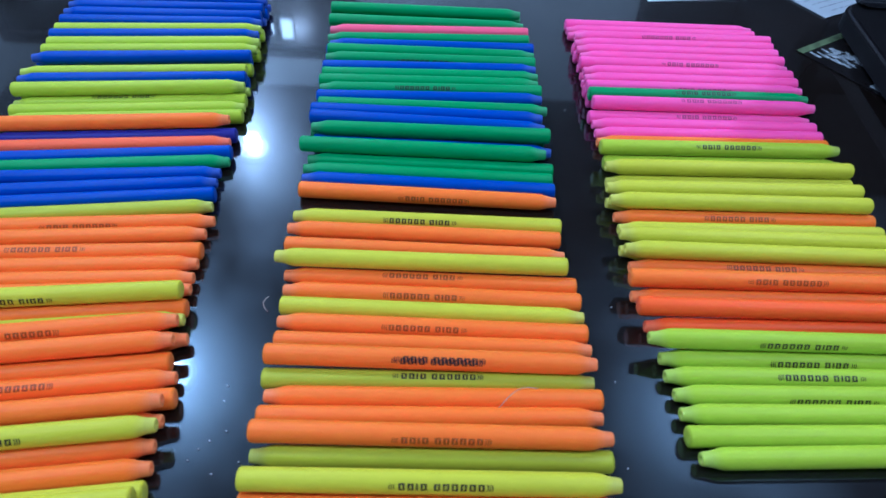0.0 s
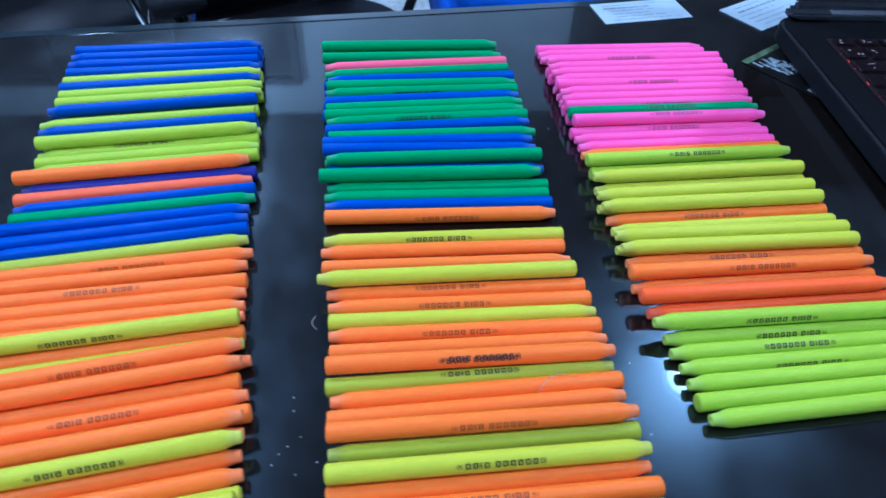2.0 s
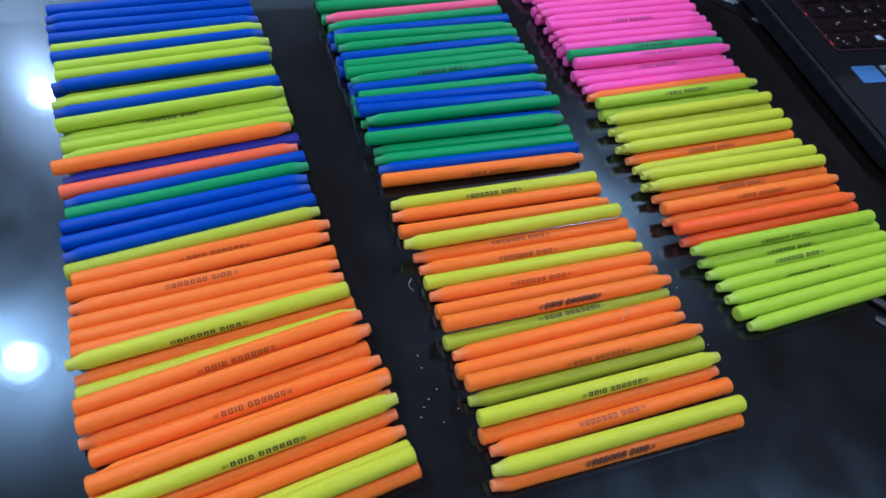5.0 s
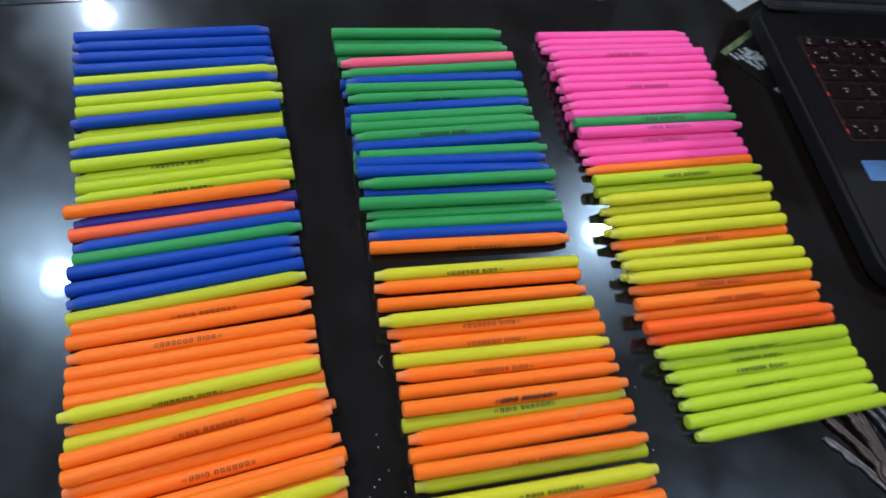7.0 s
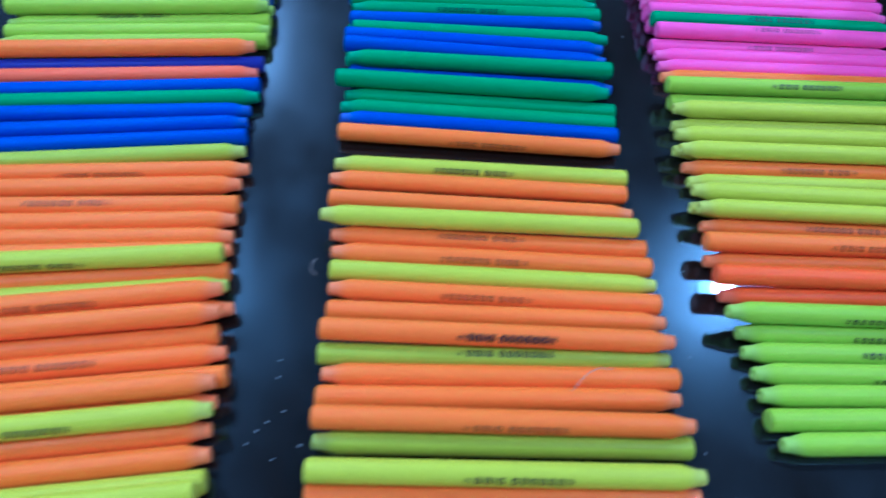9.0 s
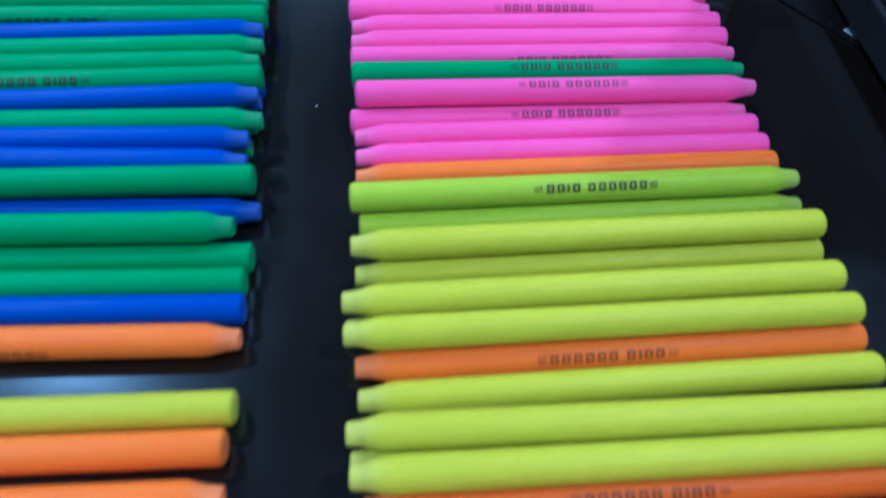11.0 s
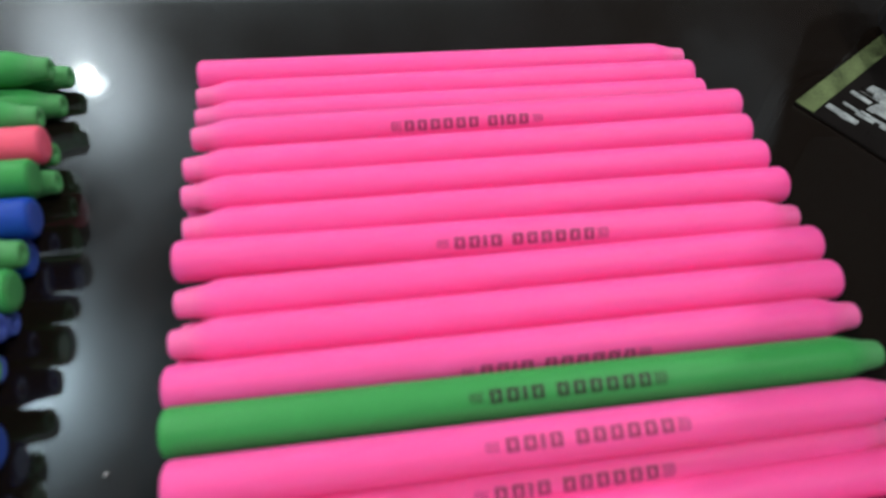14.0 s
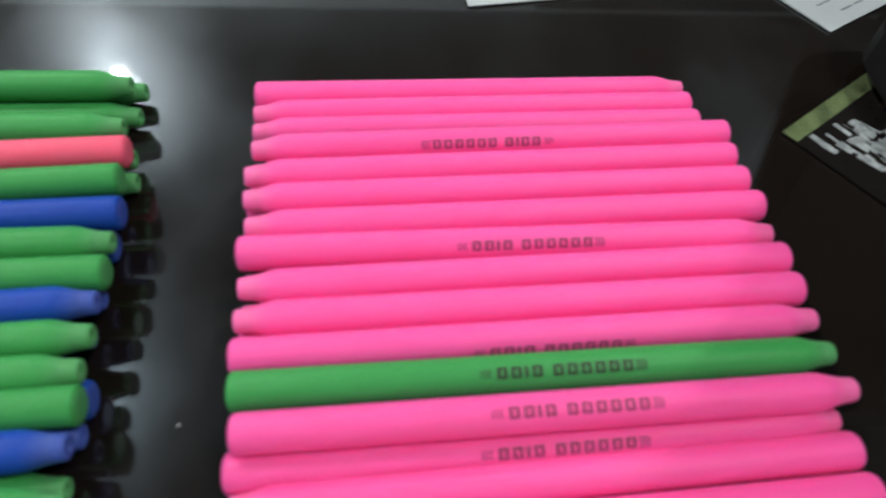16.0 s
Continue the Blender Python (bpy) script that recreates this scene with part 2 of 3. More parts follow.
def lathe(profile, segs=20, bm=None, cap_start=False, cap_end=False):
    """Turns (x, radius) pairs about the x axis."""
    bm = bm or bmesh.new()
    rings = []
    for x, r in profile:
        rings.append([bm.verts.new((x, r * math.sin(2 * math.pi * i / segs), r * math.cos(2 * math.pi * i / segs))) for i in range(segs)])
    for a, b in zip(rings, rings[1:]):
        for i in range(segs):
            j = (i + 1) % segs
            bm.faces.new((a[i], b[i], b[j], a[j]))
    if cap_start:
        bm.faces.new(rings[0])
    if cap_end:
        bm.faces.new(list(reversed(rings[-1])))
    bmesh.ops.recalc_face_normals(bm, faces=bm.faces)
    return bm


def slab(outline, z0, z1, bevel=0.0, segs=2):
    """A plate with the given outline in plan, from z0 to z1."""
    bm = bmesh.new()
    low = [bm.verts.new((x, y, z0)) for x, y in outline]
    top = [bm.verts.new((x, y, z1)) for x, y in outline]
    bm.faces.new(list(reversed(low)))
    cap = bm.faces.new(top)
    for i in range(len(outline)):
        j = (i + 1) % len(outline)
        bm.faces.new((low[i], low[j], top[j], top[i]))
    bmesh.ops.recalc_face_normals(bm, faces=bm.faces)
    if bevel:
        bmesh.ops.bevel(bm, geom=list(cap.edges), offset=bevel, segments=segs, affect="EDGES")
    return bm


def rounded(w, d, r, steps=6):
    """A rectangle's outline from (0, 0) to (w, d) with round corners."""
    pts = []
    for cx, cy, a0 in ((w - r, r, -90), (w - r, d - r, 0), (r, d - r, 90), (r, r, 180)):
        for i in range(steps + 1):
            a = radians(a0 + 90 * i / steps)
            pts.append((cx + r * math.cos(a), cy + r * math.sin(a)))
    return pts


def tube(points, radius, segs=10):
    """A round bar along a line of points."""
    bm = bmesh.new()
    pts = [Vector(p) for p in points]
    rings = []
    for i, p in enumerate(pts):
        d = (pts[min(i + 1, len(pts) - 1)] - pts[max(i - 1, 0)]).normalized()
        side = d.cross(Vector((0, 0, 1)))
        side = side.normalized() if side.length > 1e-4 else Vector((1, 0, 0))
        up = side.cross(d)
        rings.append([bm.verts.new(p + radius * (math.cos(2 * math.pi * q / segs) * side + math.sin(2 * math.pi * q / segs) * up)) for q in range(segs)])
    for a, b in zip(rings, rings[1:]):
        for i in range(segs):
            j = (i + 1) % segs
            bm.faces.new((a[i], a[j], b[j], b[i]))
    bm.faces.new(rings[0])
    bm.faces.new(rings[-1])
    bmesh.ops.recalc_face_normals(bm, faces=bm.faces)
    return bm


# ---- the room ----
X0, X1, Y0, Y1, FLOOR_Z = -2.6, 3.0, -2.2, 3.2, -0.75


def structure(name, bm, material, label):
    return tagged(new(name, mesh_from(name, bm, material)), label, name.split("_")[0], kind="structure")


MIDX, MIDY, MIDZ = (X0 + X1) / 2, (Y0 + Y1) / 2, (FLOOR_Z + CEILING_Z) / 2
floor = structure("floor", box(X1 - X0, Y1 - Y0, 0.1, (MIDX, MIDY, FLOOR_Z - 0.056)), GROUT, "pale tiled office floor with grey joints")
structure("ceiling", box(X1 - X0, Y1 - Y0, 0.1, (MIDX, MIDY, CEILING_Z + 0.05)), CEIL_DARKENED, "plain office ceiling, its colour darkened as if unlit")
WALL_H = CEILING_Z - FLOOR_Z
structure("wall_north", box(X1 - X0 + 0.2, 0.1, WALL_H, (MIDX, Y1 + 0.05, MIDZ)), WALL_PAINT, "pale painted office wall")
structure("wall_south", box(X1 - X0 + 0.2, 0.1, WALL_H, (MIDX, Y0 - 0.05, MIDZ)), WALL_PAINT, "pale painted office wall")
structure("wall_west", box(0.1, Y1 - Y0, WALL_H, (X0 - 0.05, MIDY, MIDZ)), WALL_PAINT, "pale painted office wall")
structure("wall_east", box(0.1, Y1 - Y0, WALL_H, (X1 + 0.05, MIDY, MIDZ)), WALL_DARKENED, "unseen office wall, darkened to dim the right side")

# a row of dark glazed leaves with a pale strip of wall over it
door = root("door_1", pose(-0.55, Y1 - 0.004, FLOOR_Z), "row of dark tinted glass door leaves in dark frames", "door", kind="structure")
for i in range(3):
    leaf_x = -0.335 - 0.67 * i
    part("door_leaf", box(0.605, 0.03, 2.46, (leaf_x, -0.02, 1.24), 0.004), DOOR_DARK, door)
    part("door_frame", box(0.05, 0.05, 2.49, (leaf_x + 0.33, -0.025, 1.247), 0.004), WALL_DIM, door)
part("door_frame", box(0.05, 0.05, 2.49, (-2.02, -0.025, 1.247), 0.004), WALL_DIM, door)
part("door_head", box(2.07, 0.05, 0.04, (-1.012, -0.025, 2.513), 0.004), WALL_DIM, door)

cabinet = root("tall_cabinet", pose(1.0, Y1 - 0.008, FLOOR_Z), "wide tall dark grey laminate cabinet against the wall", "cabinet")
part("body", box(1.96, 0.04, 2.7, (0.98, -0.022, 1.352), 0.003), WALL_DIM, cabinet)
for i in range(4):
    leaf = part("door", box(0.48, 0.016, 2.62, (0.245 + 0.49 * i, -0.052, 1.35), 0.003), WALL_DIM, cabinet)
    part("handle", box(0.012, 0.02, 0.16, (0.245 + 0.49 * i + (0.20 if i % 2 == 0 else -0.20), -0.068, 1.2), 0.003), CHROME, leaf)

for dx, wide, tall in ((-0.075, 0.030, 0.07), (0.02, 0.060, 0.11)):
    wl = root("wall_light", pose(-0.93 + dx, Y1 - 0.05, 1.60), "small glowing rectangular wall light", "wall light", "wall lights")
    part("housing", box(wide + 0.014, 0.012, tall + 0.016, (0, 0.0, 0), 0.003), TRIM_WHITE, wl)
    part("diffuser", box(wide, 0.008, tall, (0, -0.009, 0), 0.002), WALL_LIGHT, wl)

ring = lathe([(0.0, 0.050), (0.010, 0.054), (0.020, 0.066), (0.026, 0.074), (0.030, 0.078), (0.029, 0.086), (0.020, 0.092), (0.0, 0.094)], 36)
bmesh.ops.rotate(ring, verts=ring.verts, matrix=Matrix.Rotation(radians(90), 3, "Y"))
ring_mesh = mesh_from("trim_ring", ring, TRIM_STEEL, True)
# the two added, unseen lamps get the same trim as the rest
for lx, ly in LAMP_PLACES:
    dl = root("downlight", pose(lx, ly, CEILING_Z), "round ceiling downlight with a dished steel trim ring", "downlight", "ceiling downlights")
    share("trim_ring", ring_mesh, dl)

# ---- the table ----
TABLE_TURN = 7.0
table = root("office_table", pose(0.0, 0.283, -0.75, 0, 0, TABLE_TURN), "dark office table with a smeared black glass top", "table")
part("glass_top", slab([(x - 1.0, y - 1.25) for x, y in rounded(2.1, 1.25, 0.06)], 0.740, 0.750, 0.003, 3), GLASS, table, "black glass sheet with dust and finger smears")
part("glass_rim", slab([(x - 1.0015, y - 1.2515) for x, y in rounded(2.103, 1.253, 0.06)], 0.7395, 0.7445), GLASS_EDGE, table, "greenish polished glass edge")
part("polished_border", box(1.96, 0.010, 0.0008, (0.05, -0.009, 0.7503), 0.0003, 1), GLASS_BORDER, table, "paler polished strip along the glass edge")
part("wooden_top", slab([(x - 0.995, y - 1.245) for x, y in rounded(2.09, 1.24, 0.05)], 0.705, 0.7392, 0.004), TABLE_WOOD, table)
for x, y in ((-0.92, -1.17), (1.02, -1.17), (-0.92, -0.09), (1.02, -0.09)):
    part("leg", box(0.06, 0.06, 0.704, (x, y, 0.352), 0.004), TABLE_WOOD, table)
part("apron", box(1.88, 0.02, 0.12, (0.05, -1.17, 0.644), 0.003), TABLE_WOOD, table)
part("apron", box(1.88, 0.02, 0.12, (0.05, -0.09, 0.644), 0.003), TABLE_WOOD, table)


# ---- the pens ----
RADIUS = 0.0045
LOW_Z, HIGH_Z = 0.0046, 0.0121


def pen_lathe(profile, segs, **caps):
    """Turns a pen's profile, whose radii are given as shares of the barrel's."""
    return lathe([(0.991 * x, r * RADIUS) for x, r in profile], segs, **caps)


def barrel_mesh(key):
    return mesh_from("barrel", pen_lathe([(-0.0668, 0.71), (-0.0660, 0.745), (-0.0648, 0.81), (-0.0634, 0.90), (-0.0621, 0.965), (-0.0606, 1.0), (0.0, 1.0),
                                          (0.0695, 1.0), (0.0701, 0.975), (0.0705, 0.92), (0.07065, 0.84)], 22), PLASTIC[key], True)


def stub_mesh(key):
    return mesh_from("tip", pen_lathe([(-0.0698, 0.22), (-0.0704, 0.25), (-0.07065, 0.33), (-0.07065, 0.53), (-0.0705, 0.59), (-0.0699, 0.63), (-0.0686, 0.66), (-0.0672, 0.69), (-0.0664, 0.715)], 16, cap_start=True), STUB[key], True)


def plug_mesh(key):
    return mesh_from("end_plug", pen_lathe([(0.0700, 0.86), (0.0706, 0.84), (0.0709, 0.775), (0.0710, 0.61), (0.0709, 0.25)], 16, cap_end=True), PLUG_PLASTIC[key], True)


def imprint_mesh(ink, double=False):
    """A printed mark of small plain strokes wrapped on the barrel, in cells as wide as the print's, with three arcs before and behind."""
    bm = bmesh.new()
    r = RADIUS + 0.00006
    h = 0.0013

    def patch(x0, x1, y0, y1, bow=0.0):
        cols = []
        for i in range(6):
            y = y0 + (y1 - y0) * i / 5
            a = y / r
            s = bow * (1 - (2 * i / 5 - 1) ** 2)
            cols.append((bm.verts.new((x0 + s, r * math.sin(a), r * math.cos(a))), bm.verts.new((x1 + s, r * math.sin(a), r * math.cos(a)))))
        for (a, b), (c, d) in zip(cols, cols[1:]):
            bm.faces.new((a, b, d, c))

    def mark(dx, dy):
        x, w = -0.0226 + dx, 0.00080
        for i in range(3):
            patch(x + 0.0004, x + 0.0004 + 0.00042, -h + dy, h + dy, -0.0004)
            x += 0.00088
        x += 0.0006
        # plain hollow cells and one bar
        for i in range(10):
            wide = 0.00065 if i == 7 else 0.0023
            if i == 6:
                x += 0.0016
            patch(x, x + w, -h + dy, h + dy)
            if i != 7:
                patch(x + wide - w, x + wide, -h + dy, h + dy)
                patch(x + w, x + wide - w, 0.58 * h + dy, h + dy)
                patch(x + w, x + wide - w, -h + dy, -0.58 * h + dy)
            x += wide + 0.0009
        x += 0.0003
        for i in range(3):
            patch(x, x + 0.00036, -h * 0.75 + dy, h * 0.75 + dy, 0.0004)
            x += 0.00088

    mark(0, 0)
    if double:
        mark(0.0011, 0.0008)
    return mesh_from("imprint", bm, ink)


BARREL = {key: barrel_mesh(key) for key in INK}
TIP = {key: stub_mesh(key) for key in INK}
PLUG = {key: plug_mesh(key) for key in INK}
IMPRINT = {key: imprint_mesh(PRINT_FAINT if key in "op" else PRINT) for key in INK}
IMPRINT_TWICE = imprint_mesh(PRINT, True)
dice = random.Random(7)


def pen(key, x, y, turn, high, group, flip=None, face=None, twice=False):
    """A pen lying with its middle over (x, y). flip: its tip to the right. face: where its printed mark looks, degrees from straight up towards the near side."""
    if flip is None:
        flip = dice.random() < 0.5
    roll = face if face is not None else dice.uniform(120, 240)
    z = HIGH_Z if high else LOW_Z
    m = pose(x, y, z, 0, 0, turn + (180 if flip else 0)) @ pose(0, 0, 0, -roll if flip else roll)
    lie = "lying on other pens" if high else "lying on the glass table"
    if face is not None:
        lie = "with printed mark, " + lie
    p = root("pen", m, INK[key][1] + " plastic pen " + lie, "pen", group)
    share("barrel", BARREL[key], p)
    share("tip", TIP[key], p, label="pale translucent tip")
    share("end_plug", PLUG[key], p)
    if face is not None:
        share("imprint", IMPRINT_TWICE if twice else IMPRINT[key], p, label="dark printed strokes")["kind"] = "stuff"
    return p


def lay(rows, group):
    """Rows of colour, x, y, turn, 1 for the upper layer, tip to the right (-1: either), where the mark faces (-1: unseen), 1 for a double print."""
    for key, x, y, turn, high, flip, face, twice in rows:
        pen(key, x, y, turn, high, group, None if flip < 0 else bool(flip), None if face < 0 else face, bool(twice))


def lay_under(rows, group):
    for key, x, y, turn in rows:
        pen(key, x, y, turn, 0, group)


LEFT_A = (
    ("b", -0.1340, 0.1928, 4.5, 1, -1, -1, 0),
    ("b", -0.1339, 0.1817, 4.0, 1, -1, -1, 0),
    ("b", -0.1327, 0.1705, 3.6, 1, -1, -1, 0),
    ("b", -0.1299, 0.1597, 4.5, 1, -1, -1, 0),
    ("k", -0.1280, 0.1491, 6.1, 1, -1, -1, 0),
    ("b", -0.1278, 0.1410, 6.2, 1, -1, -1, 0),
    ("k", -0.1246, 0.1307, 6.5, 1, -1, -1, 0),
    ("k", -0.1238, 0.1211, 6.5, 1, -1, -1, 0),
    ("b", -0.1260, 0.1117, 6.8, 1, -1, -1, 0),
    ("k", -0.1249, 0.1067, 7.4, 0, -1, -1, 0),
    ("k", -0.1243, 0.0938, 7.1, 1, -1, -1, 0),
    ("b", -0.1224, 0.0855, 6.8, 1, -1, -1, 0),
)
LEFT_B = (
    ("k", -0.1206, 0.0755, 7.1, 1, -1, -1, 0),
    ("k", -0.1198, 0.0705, 7.7, 0, 0, 0, 0),
    ("k", -0.1186, 0.0631, 7.3, 0, -1, -1, 0),
    ("k", -0.1177, 0.0538, 7.4, 0, 0, 55, 0),
    ("o", -0.1204, 0.0394, 7.3, 1, 1, -1, 0),
    ("n", -0.1162, 0.0344, 7.3, 0, -1, -1, 0),
    ("c", -0.1178, 0.0268, 7.5, 0, 1, -1, 0),
    ("b", -0.1146, 0.0172, 7.9, 0, -1, -1, 0),
    ("g", -0.1134, 0.0089, 7.8, 0, -1, -1, 0),
    ("b", -0.1155, -0.0008, 7.2, 0, 1, -1, 0),
    ("b", -0.1148, -0.0109, 8.6, 0, -1, -1, 0),
    ("b", -0.1132, -0.0207, 8.8, 0, -1, -1, 0),
)
LEFT_C = (
    ("v", -0.1117, -0.0303, 9.0, 0, -1, -1, 0),
    ("o", -0.1078, -0.0389, 7.0, 0, 1, 60, 0),
    ("o", -0.1095, -0.0480, 6.7, 0, 1, -1, 0),
    ("o", -0.1080, -0.0589, 5.9, 0, 0, 20, 0),
    ("o", -0.1072, -0.0679, 6.2, 0, 1, -1, 0),
    ("o", -0.1063, -0.0768, 5.9, 0, 1, -1, 0),
    ("o", -0.1055, -0.0845, 6.4, 0, 1, -1, 0),
    ("y", -0.1058, -0.0929, 8.0, 1, 0, 72, 0),
    ("o", -0.1035, -0.0979, 8.3, 0, -1, -1, 0),
    ("y", -0.1025, -0.1052, 8.9, 0, -1, -1, 0),
    ("o", -0.1012, -0.1131, 10.5, 1, 1, 55, 0),
    ("o", -0.0997, -0.1229, 10.1, 1, -1, -1, 0),
)
LEFT_D = (
    ("o", -0.1006, -0.1289, 9.7, 0, -1, -1, 0),
    ("o", -0.0956, -0.1367, 9.8, 0, 1, 25, 0),
    ("o", -0.0944, -0.1519, 9.8, 1, 1, -1, 0),
    ("y", -0.0929, -0.1626, 9.8, 1, 1, 55, 0),
    ("o", -0.0937, -0.1676, 9.8, 0, 1, -1, 0),
    ("o", -0.0917, -0.1766, 9.8, 0, 1, -1, 0),
    ("y", -0.0913, -0.1917, 9.8, 1, 0, -1, 0),
    ("o", -0.0894, -0.1967, 9.8, 0, -1, -1, 0),
)
lay(LEFT_A + LEFT_B + LEFT_C + LEFT_D, "blue, yellow and orange row of pens")
LEFT_UNDER = (
    ("b", -0.1338, 0.1984, 4.5),
    ("b", -0.1333, 0.1878, 4.5),
    ("b", -0.1319, 0.1767, 4.0),
    ("b", -0.1334, 0.1655, 3.6),
    ("k", -0.1286, 0.1547, 6.1),
    ("k", -0.1293, 0.1441, 6.1),
    ("k", -0.1248, 0.1267, 6.5),
    ("b", -0.1275, 0.1173, 6.8),
    ("b", -0.1232, 0.0911, 6.8),
    ("k", -0.1200, 0.0811, 7.1),
    ("o", -0.0972, -0.1173, 10.1),
    ("o", -0.0931, -0.1463, 9.8),
    ("o", -0.0944, -0.1569, 9.8),
    ("y", -0.0912, -0.1861, 9.8),
)
lay_under(LEFT_UNDER, "blue, yellow and orange row of pens")

MIDDLE_A = (
    ("g", 0.0550, 0.1968, 1.0, 1, 1, -1, 0),
    ("g", 0.0566, 0.1918, 0.5, 0, 1, -1, 0),
    ("g", 0.0567, 0.1784, 1.2, 1, 1, -1, 0),
    ("q", 0.0598, 0.1660, 3.9, 1, 0, -1, 0),
    ("g", 0.0601, 0.1552, 4.2, 1, 0, -1, 0),
    ("b", 0.0628, 0.1452, 2.9, 1, 0, -1, 0),
    ("g", 0.0628, 0.1371, 1.7, 1, 1, 85, 0),
    ("g", 0.0632, 0.1272, 2.4, 1, 0, 70, 0),
    ("b", 0.0633, 0.1172, 3.7, 1, 1, -1, 0),
    ("g", 0.0644, 0.1085, 3.5, 1, 1, -1, 0),
    ("g", 0.0641, 0.1001, 3.2, 1, 1, -1, 0),
    ("g", 0.0658, 0.0916, 3.7, 1, 0, 40, 0),
)
MIDDLE_B = (
    ("b", 0.0658, 0.0824, 3.8, 1, 1, -1, 0),
    ("g", 0.0683, 0.0725, 2.0, 1, 1, -1, 0),
    ("b", 0.0651, 0.0650, 1.1, 1, -1, -1, 0),
    ("b", 0.0658, 0.0564, -0.2, 1, -1, -1, 0),
    ("g", 0.0686, 0.0478, 1.7, 1, -1, -1, 0),
    ("b", 0.0700, 0.0428, 0.4, 0, -1, -1, 0),
    ("g", 0.0653, 0.0307, 0.9, 1, -1, -1, 0),
    ("g", 0.0698, 0.0253, 0.7, 0, -1, -1, 0),
    ("g", 0.0689, 0.0168, 0.6, 0, -1, -1, 0),
    ("b", 0.0697, 0.0083, 0.5, 0, -1, -1, 0),
    ("o", 0.0701, -0.0008, 0.4, 0, 1, 75, 0),
    ("y", 0.0713, -0.0211, 1.3, 0, 0, 50, 0),
)
MIDDLE_C = (
    ("o", 0.0703, -0.0308, 1.1, 0, 0, -1, 0),
    ("o", 0.0718, -0.0427, 1.1, 0, 1, -1, 0),
    ("y", 0.0709, -0.0568, 1.8, 1, 0, -1, 0),
    ("o", 0.0757, -0.0626, 1.5, 0, 0, 12, 0),
    ("o", 0.0771, -0.0719, 1.4, 0, 0, 45, 0),
    ("y", 0.0780, -0.0812, 1.3, 0, 1, -1, 0),
    ("o", 0.0786, -0.0905, 1.4, 0, 0, 45, 0),
    ("o", 0.0797, -0.1002, 2.0, 0, 1, -1, 0),
    ("o", 0.0794, -0.1126, 1.9, 1, 1, 40, 1),
    ("v", 0.0791, -0.1185, 3.1, 0, 1, 8, 0),
    ("o", 0.0816, -0.1267, 3.3, 0, 0, -1, 0),
    ("o", 0.0811, -0.1358, 3.5, 0, 1, -1, 0),
)
MIDDLE_D = (
    ("o", 0.0821, -0.1476, 2.5, 1, 1, 58, 0),
    ("v", 0.0826, -0.1537, 2.9, 0, -1, -1, 0),
    ("y", 0.0829, -0.1665, 2.8, 1, 1, 48, 0),
    ("o", 0.0831, -0.1720, 3.4, 0, -1, -1, 0),
    ("o", 0.0857, -0.1808, 3.1, 0, 0, 5, 0),
    ("y", 0.0821, -0.1932, 2.3, 1, 0, -1, 0),
    ("o", 0.0812, -0.1983, 1.8, 0, 0, 45, 1),
)
lay(MIDDLE_A + MIDDLE_B + MIDDLE_C + MIDDLE_D, "green, blue and orange row of pens")
MIDDLE_UNDER = (
    ("g", 0.0560, 0.2024, 1.0),
    ("g", 0.0585, 0.1734, 1.2),
    ("g", 0.0612, 0.1610, 3.9),
    ("b", 0.0592, 0.1508, 2.9),
    ("b", 0.0600, 0.1402, 2.9),
    ("b", 0.0610, 0.1228, 3.7),
    ("b", 0.0610, 0.1122, 3.7),
    ("b", 0.0645, 0.0962, 3.7),
    ("b", 0.0648, 0.0875, 3.8),
    ("g", 0.0645, 0.0781, 2.0),
    ("g", 0.0643, 0.0675, 2.0),
    ("g", 0.0665, 0.0534, 1.7),
)
lay_under(MIDDLE_UNDER, "green, blue and orange row of pens")

RIGHT_A = (
    ("p", 0.2300, 0.2046, 1.9, 0, 1, -1, 0),
    ("p", 0.2302, 0.1963, 2.3, 0, 0, -1, 0),
    ("p", 0.2308, 0.1883, 2.2, 0, 0, -1, 0),
    ("p", 0.2332, 0.1743, 2.8, 1, 0, 45, 0),
    ("p", 0.2324, 0.1646, 3.0, 1, 0, -1, 0),
    ("p", 0.2331, 0.1557, 2.6, 1, 0, -1, 0),
    ("p", 0.2345, 0.1464, 2.6, 1, 0, -1, 0),
    ("p", 0.2338, 0.1374, 1.8, 1, 1, 40, 0),
    ("p", 0.2350, 0.1281, 2.8, 1, 0, -1, 0),
    ("p", 0.2351, 0.1189, 2.6, 1, 0, -1, 0),
    ("p", 0.2356, 0.1096, 2.7, 1, 1, 65, 0),
    ("g", 0.2363, 0.1009, 2.3, 1, 1, 22, 0),
)
RIGHT_B = (
    ("p", 0.2379, 0.0914, 2.4, 1, 1, 18, 0),
    ("p", 0.2359, 0.0864, 3.0, 0, 1, 32, 0),
    ("p", 0.2374, 0.0789, 3.1, 0, 0, -1, 0),
    ("p", 0.2381, 0.0695, 3.0, 0, 0, -1, 0),
    ("o", 0.2384, 0.0608, 3.2, 0, 0, -1, 0),
    ("k", 0.2377, 0.0468, 3.4, 1, 1, 40, 0),
    ("k", 0.2404, 0.0418, 3.5, 0, -1, -1, 0),
    ("y", 0.2384, 0.0287, 3.3, 1, 0, -1, 0),
    ("y", 0.2395, 0.0237, 3.4, 0, -1, -1, 0),
    ("y", 0.2369, 0.0101, 3.2, 1, 0, -1, 0),
    ("y", 0.2377, -0.0002, 2.8, 1, 0, -1, 0),
    ("o", 0.2405, -0.0054, 3.0, 0, 0, 42, 0),
)
